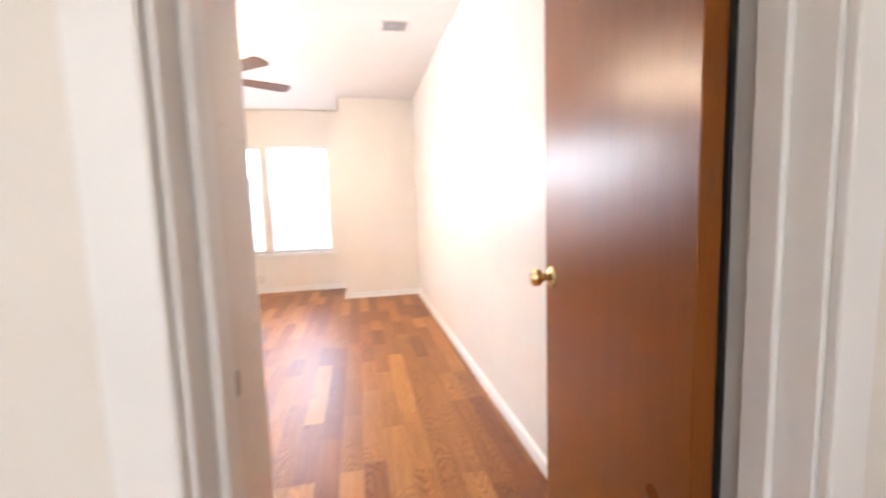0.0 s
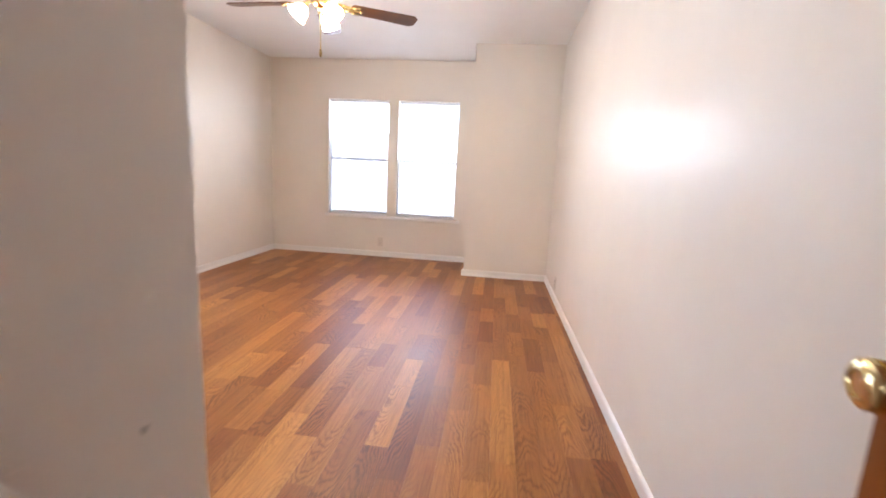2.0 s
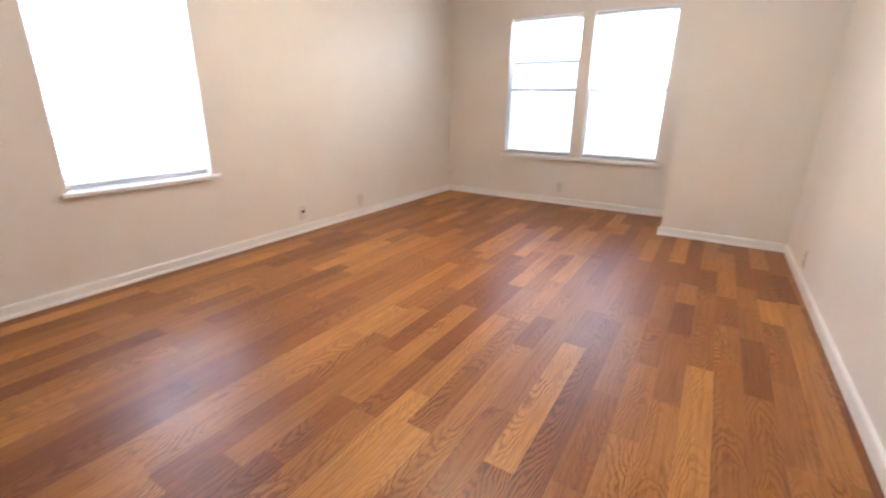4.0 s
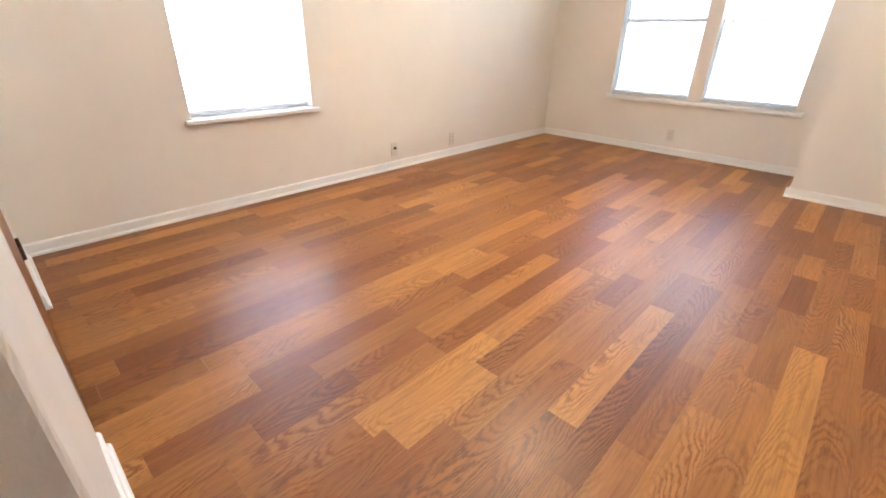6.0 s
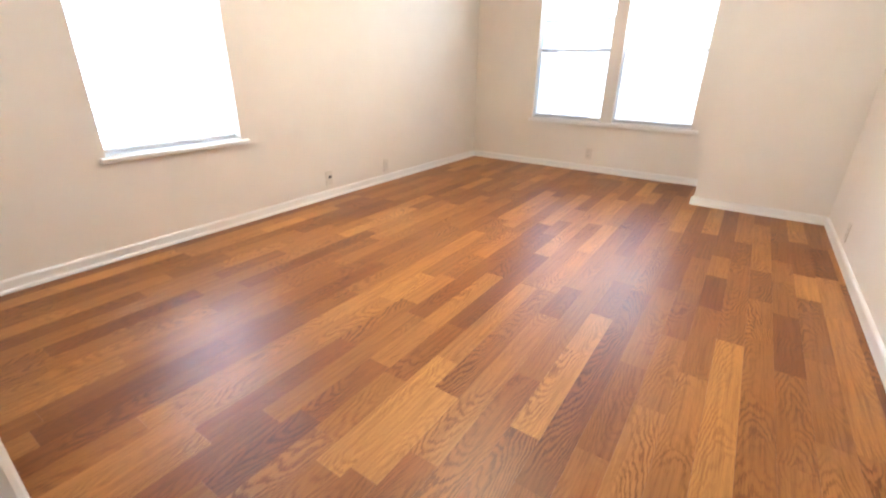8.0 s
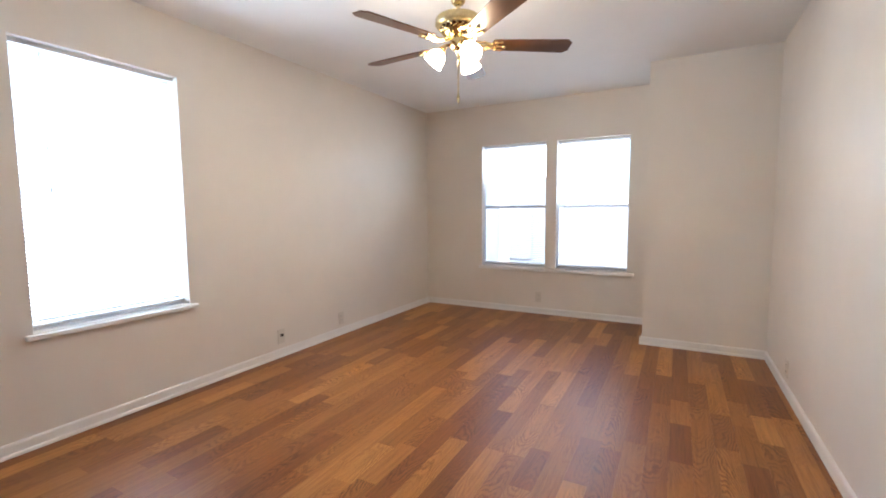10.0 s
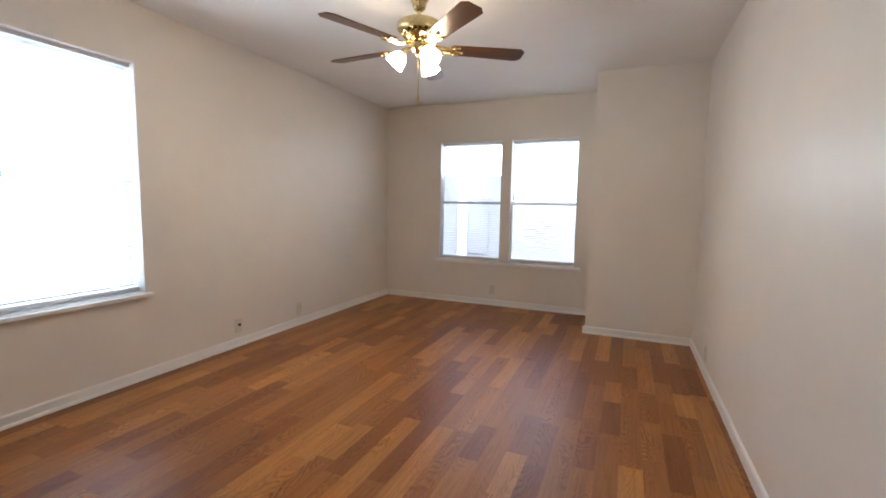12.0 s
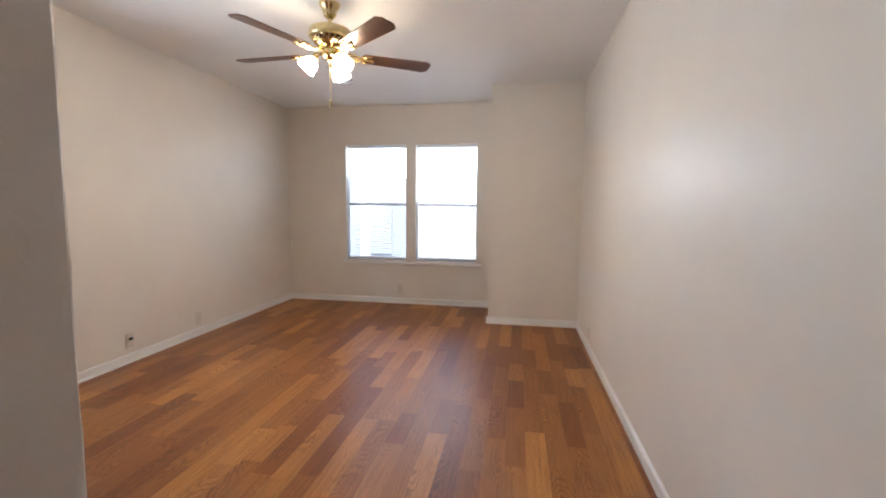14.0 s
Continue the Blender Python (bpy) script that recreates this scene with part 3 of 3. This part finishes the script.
sill_board("window_sill_2", "long white wooden sill under the paired windows", Matrix.Translation((0, YN, W2[0][2])), W2[0][0] - 0.033, W2[1][1] + 0.065, 0.036)


# ---------------------------------------------------------------- ceiling fan
def ceiling_fan(x, y):
    root = thing("ceiling_fan", "polished brass ceiling fan with walnut blades and three lit tulip shades", "ceiling fan", pose(x, y, H - 0.006))
    part("canopy", lathe(bmesh.new(), ((0.0, 0.006), (0.064, 0.006), (0.064, -0.006), (0.056, -0.020), (0.047, -0.034), (0.041, -0.046), (0.040, -0.064), (0.034, -0.074), (0.024, -0.082), (0.0, -0.083))), BRASS, root, "", True)
    part("downrod", lathe(bmesh.new(), ((0.0, -0.070), (0.0125, -0.070), (0.0125, -0.124), (0.020, -0.127), (0.020, -0.142), (0.0, -0.142))), BRASS, root, "", True)
    part("motor_housing", lathe(bmesh.new(), ((0.0, -0.139), (0.05, -0.139), (0.098, -0.143), (0.119, -0.150), (0.128, -0.162), (0.130, -0.190), (0.124, -0.199), (0.108, -0.203), (0.0, -0.203)), None, 40),
         SATIN_BRASS, root, "satin brass motor drum", True)
    part("vent_band", lathe(bmesh.new(), ((0.0, -0.202), (0.100, -0.202), (0.094, -0.226), (0.0, -0.226)), None, 40), BRONZE, root, "dark pierced band under the motor drum", True)
    scroll = bmesh.new()
    for k in range(20):
        m = pose(0, 0, 0, 0, 0, 18 * k)
        tube(scroll, [m @ Vector(p) for p in ((0.106, -0.012, -0.203), (0.108, 0.002, -0.209), (0.103, 0.013, -0.216), (0.099, 0.002, -0.221), (0.097, -0.012, -0.226))], 0.0038, 6)
    part("scrollwork", scroll, BRASS, root, "polished brass scrollwork ring", True)
    collar = bmesh.new()
    lathe(collar, ((0.0, -0.224), (0.094, -0.224), (0.098, -0.232), (0.088, -0.246), (0.070, -0.256), (0.056, -0.264), (0.0, -0.264)), None, 40)
    part("lower_housing", collar, BRASS, root, "ribbed brass lower housing", True)
    part("switch_housing", lathe(bmesh.new(), ((0.0, -0.262), (0.046, -0.262), (0.050, -0.270), (0.050, -0.305), (0.044, -0.318), (0.030, -0.328), (0.018, -0.333), (0.014, -0.345), (0.008, -0.350), (0.0, -0.351))), BRASS, root, "", True)
    blade = bmesh.new()
    r0, r1, half0, half1 = 0.205, 0.648, 0.052, 0.066
    outline = [(r0, -half0), (r1 - 0.030, -half1), (r1, -half1 + 0.028), (r1, half1 - 0.028), (r1 - 0.030, half1), (r0, half0), (r0 - 0.012, half0 - 0.02), (r0 - 0.012, -half0 + 0.02)]
    lo = [blade.verts.new((a, b, -0.003)) for a, b in outline]
    hi = [blade.verts.new((a, b, 0.003)) for a, b in outline]
    blade.faces.new(lo[::-1])
    blade.faces.new(hi)
    for i in range(len(outline)):
        j = (i + 1) % len(outline)
        blade.faces.new((lo[i], lo[j], hi[j], hi[i]))
    bmesh.ops.bevel(blade, geom=[e for e in blade.edges if abs(e.verts[0].co.z - e.verts[1].co.z) < 1e-6], offset=0.0012, segments=1, affect="EDGES")
    blade_mesh = mesh_of("blade", blade, BLADE_WOOD)
    iron = bmesh.new()
    for s in (-1, 1):
        tube(iron, ((0.075, s * 0.012, 0.012), (0.11, s * 0.030, -0.004), (0.150, s * 0.036, -0.008), (0.185, s * 0.018, -0.006), (0.215, s * 0.030, -0.007), (0.250, s * 0.040, -0.007)), 0.0075, 8)
    tube(iron, ((0.07, 0, 0.012), (0.12, 0, -0.006), (0.19, 0, -0.007), (0.265, 0, -0.007)), 0.0085, 8)
    for a, b in ((0.215, 0.030), (0.215, -0.030), (0.262, 0.0)):
        lathe(iron, ((0.0, -0.016), (0.009, -0.015), (0.012, -0.009), (0.012, -0.004), (0.0, -0.004)), Matrix.Translation((a, b, 0)), 12)
    iron_mesh = mesh_of("blade_iron", iron, BRASS, True)
    for k in range(5):
        turn = pose(0, 0, -0.294, 0, 0, 32 + 72 * k)
        b = new("blade", blade_mesh)
        b.parent, b.matrix_local = root, turn @ pose(0, 0, 0, -11, 0, 0)
        c = new("blade_iron", iron_mesh)
        c.parent, c.matrix_local = root, turn @ pose(0, 0, -0.001, -11, 0, 0)
        tagged(c, "ornate brass blade bracket")
    for a in (205, 325, 85):
        m = pose(0, 0, -0.300, 0, 0, a)
        arm = bmesh.new()
        tube(arm, [m @ Vector(p) for p in ((0.040, 0, 0.004), (0.062, 0, 0.002), (0.080, 0, -0.010), (0.088, 0, -0.024))], 0.009, 10)
        tilt = m @ Matrix.Translation((0.086, 0, -0.020)) @ pose(0, 0, 0, 0, 180 - 40, 0)
        lathe(arm, ((0.0, 0.0), (0.016, 0.0), (0.021, 0.008), (0.023, 0.022), (0.0, 0.022)), tilt, 20)
        part("lamp_arm", arm, BRASS, root, "brass lamp arm with cup", True)
        g = bmesh.new()
        lathe(g, ((0.020, 0.014), (0.024, 0.019), (0.037, 0.030), (0.047, 0.047), (0.051, 0.064), (0.053, 0.080), (0.060, 0.097), (0.057, 0.097), (0.050, 0.080), (0.047, 0.062), (0.030, 0.032), (0.0, 0.030)), tilt, 28)
        shade = part("shade", g, SHADE, root, "lit frosted white tulip glass shade", True)
        part("bulb", lathe(bmesh.new(), ((0.0, 0.028), (0.013, 0.030), (0.014, 0.042), (0.024, 0.056), (0.027, 0.066), (0.024, 0.078), (0.014, 0.087), (0.0, 0.090)), tilt, 20), BULB, shade, "glowing warm white bulb", True)
    chain = bmesh.new()
    tube(chain, ((0.004, -0.010, -0.345), (0.005, -0.012, -0.46), (0.004, -0.012, -0.590)), 0.0038, 6)
    c = part("pull_chain", chain, BRASS, root, "brass pull chain")
    part("chain_fob", lathe(bmesh.new(), ((0.0, -0.572), (0.004, -0.572), (0.0085, -0.584), (0.0095, -0.602), (0.007, -0.616), (0.003, -0.624), (0.0, -0.624)), Matrix.Translation((0.004, -0.012, 0)), 14), BRASS, c, "", True)
    return root


ceiling_fan(-1.772, 5.136)


# ---------------------------------------------------------------- vent, outlets, switch
def ceiling_vent(x, y, w, d):
    root = thing("ceiling_vent", "small grey louvred air vent in the ceiling", "vent", pose(x, y, H))
    f = bmesh.new()
    e = 0.016
    add_box(f, -w / 2, w / 2, -d / 2, -d / 2 + e, -0.008, 0)
    add_box(f, -w / 2, w / 2, d / 2 - e, d / 2, -0.008, 0)
    add_box(f, -w / 2, -w / 2 + e, -d / 2 + e, d / 2 - e, -0.008, 0)
    add_box(f, w / 2 - e, w / 2, -d / 2 + e, d / 2 - e, -0.008, 0)
    part("frame", f, TRIM, root, "white painted vent frame")
    # No duct is built; a black sheet gives its shade between the louvres.
    part("backing", box(-w / 2 + e, w / 2 - e, -d / 2 + e, d / 2 - e, -0.002, 0), BLACK, root, "black sheet standing in for the duct's shade behind the louvres")
    sm = mesh_of("louvre", box(-0.007, 0.007, -d / 2 + e, d / 2 - e, -0.0006, 0.0006), GRILLE)
    n = 9
    for i in range(n):
        o = new("louvre", sm)
        o.parent = root
        o.matrix_local = pose(-w / 2 + e + (i + 0.5) * (w - 2 * e) / n, 0, -0.008, 0, 40, 0)
    return root


ceiling_vent(-0.378, 4.83, 0.20, 0.19)


def wall_plate(name, label, m, kind):
    """A cover plate standing on local y = 0, facing local -y."""
    root = thing(name, label, "outlet" if kind != "switch" else "light switch", m, "wall plates")
    half = 0.042 if kind == "switch" else 0.035
    part("plate", box(-half, half, -0.006, 0, -0.059, 0.059, 0.003), IVORY if kind == "switch" else PLATE, root)
    if kind == "outlet":
        for z in (0.0195, -0.0195):
            r = part("receptacle", box(-0.0165, 0.0165, -0.008, -0.004, z - 0.014, z + 0.014, 0.002), PLATE, root)
            for x in (-0.0065, 0.0065):
                part("slot", box(x - 0.0012, x + 0.0012, -0.0086, -0.0076, z - 0.003, z + 0.006), BLACK, r, "dark slot")
    if kind == "cable":
        part("jack", box(-0.010, 0.012, -0.020, -0.006, 0.000, 0.020, 0.002), BLACK, root, "dark cable jack")
    if kind == "switch":
        part("toggle", box(-0.005, 0.005, -0.022, -0.004, 0.004, 0.016, 0.002), IVORY, root, "white toggle tilted up")
        for z in (0.03, -0.03):
            part("screw", lathe(bmesh.new(), ((0.0, 0.0), (0.0035, 0.0), (0.003, 0.0015), (0.0, 0.002)), pose(0, -0.006, z, 90, 0, 0), 10), STEEL, root)
    return root


wall_plate("outlet", "almond wall plate with a dark cable jack above the baseboard", pose(XW, 5.308, 0.172, 0, 0, 90), "cable")
wall_plate("outlet", "blank-looking almond outlet plate low on the wall", pose(XW, 6.042, 0.162, 0, 0, 90), "outlet")
wall_plate("outlet", "almond outlet plate under the paired windows", pose(-2.036, YN, 0.19, 0, 0, 0), "outlet")
wall_plate("outlet", "almond outlet plate low on the east wall", pose(XE, 6.29, 0.165, 0, 0, -90), "outlet")
wall_plate("light_switch", "white toggle light switch on the entry wall", pose(XS, 2.363, 1.297, 0, 0, 90), "switch")


# ---------------------------------------------------------------- outdoors
structure("ground", box(-400, 400, -400, 400, -0.9, -0.45), GROUND, "dry grassy ground outside", "ground")
# Unseen slab, added to block sun from entering the hall.
structure("sun_block_roof", box(XW - 1.0, XE + 1.0, -1.9, 0.06, 2.25, 2.4), ROOFING, "unseen slab added to keep sun off the hall window", "roof")
house = thing("neighbour_house", "pale grey sided neighbouring house with white trim", "house", pose(0, 0, -0.45))
part("wall", box(-9.0, -3.05, 12.0, 12.3, 0, 2.36), SIDING, house)
for i in range(17):
    part("siding_board", box(-8.99, -3.06, 11.996, 12.0, 0.05 + i * 0.135, 0.1847 + i * 0.135), SIDING, house)
part("roof", box(-9.3, -2.98, 11.96, 12.3, 2.36, 2.44, 0.01), ROOFING, house)
hw = part("window", box(-4.12, -3.89, 11.94, 11.975, 0.2, 2.05), HOUSE_TRIM, house, "wide white window trim")
part("header", box(-3.89, -3.38, 11.945, 11.975, 1.82, 1.90), HOUSE_TRIM, hw)
part("pane", box(-3.89, -3.38, 11.955, 11.974, 0.6, 1.82), SIDING, hw)
fence = thing("fence", "pale blue-grey board fence in the yard", "fence", pose(0, 0, -0.45))
for i in range(40):
    part("board", box(-3.4 + i * 0.145, -3.4 + i * 0.145 + 0.1445, 12.36, 12.38, 0, 1.80 + 0.01 * ((i * 7) % 3)), FENCE, fence)
part("rail", box(-3.4, 2.4, 12.38, 12.42, 0.4, 0.49), FENCE, fence)
part("rail", box(-3.4, 2.4, 12.38, 12.42, 1.35, 1.44), FENCE, fence)


# ---------------------------------------------------------------- floor strips
def strip_verts(x0, x1, y0, y1, z):
    b = 0.0002
    top = ((x0 + b, y0 + b, z), (x1 - b, y0 + b, z), (x1 - b, y1 - b, z), (x0 + b, y1 - b, z))
    rim = ((x0, y0, z - b), (x1, y0, z - b), (x1, y1, z - b), (x0, y1, z - b))
    foot = ((x0, y0, -0.009), (x1, y0, -0.009), (x1, y1, -0.009), (x0, y1, -0.009))
    return top + rim + foot


STRIP_FACES = [(0, 1, 2, 3)] + [(i + 4, (i + 1) % 4 + 4, (i + 1) % 4, i) for i in range(4)] + [(i + 8, (i + 1) % 4 + 8, (i + 1) % 4 + 4, i + 4) for i in range(4)]
SW, GAP = 0.1025, 0.0001
rng = random.Random(11)
pieces = []
x = XW
while x < XE - 0.004:
    x1 = min(x + SW, XE)
    y = 0.2 - rng.uniform(0, 0.5)
    while y < YN:
        y1 = y + rng.choice((0.34, 0.42, 0.52, 0.62, 0.78, 0.98))
        a, b = max(y, 0.2), min(y1, YJ if x1 > XJ + 0.05 else YN)
        if b - a > 0.02:
            hidden = x1 < XS - 0.1 and b < YS - 0.12
            if not hidden:
                pieces.append((x + GAP, x1 - GAP, a + GAP, b - GAP, rng.uniform(0, 0.0002)))
        y = y1
    x = x1
near = sorted(pieces, key=lambda p: math.hypot((p[0] + p[1]) / 2 + 1.2, ((p[2] + p[3]) / 2 - 4.1)))[:300]
chosen = set(near)
shared = {}
for p in near:
    w, l = round(p[1] - p[0], 4), round(p[3] - p[2], 4)
    if (w, l) not in shared:
        me = bpy.data.meshes.new("floor_strip")
        me.from_pydata(strip_verts(-w / 2, w / 2, -l / 2, l / 2, 0), [], STRIP_FACES)
        me.materials.append(STRIP)
        shared[(w, l)] = me
    o = new("floor_strip", shared[(w, l)])
    o.parent = FLOOR
    o.location = ((p[0] + p[1]) / 2, (p[2] + p[3]) / 2, p[4])
verts, faces = [], []
for p in pieces:
    if p not in chosen:
        n = len(verts)
        verts += strip_verts(*p)
        faces += [tuple(i + n for i in f) for f in STRIP_FACES]
me = bpy.data.meshes.new("floor_strips")
me.from_pydata(verts, [], faces)
me.materials.append(STRIPS_FAR)
rest = new("floor_strips", me)
rest.parent = FLOOR
tagged(rest, "oak laminate strips further off", kind="stuff")
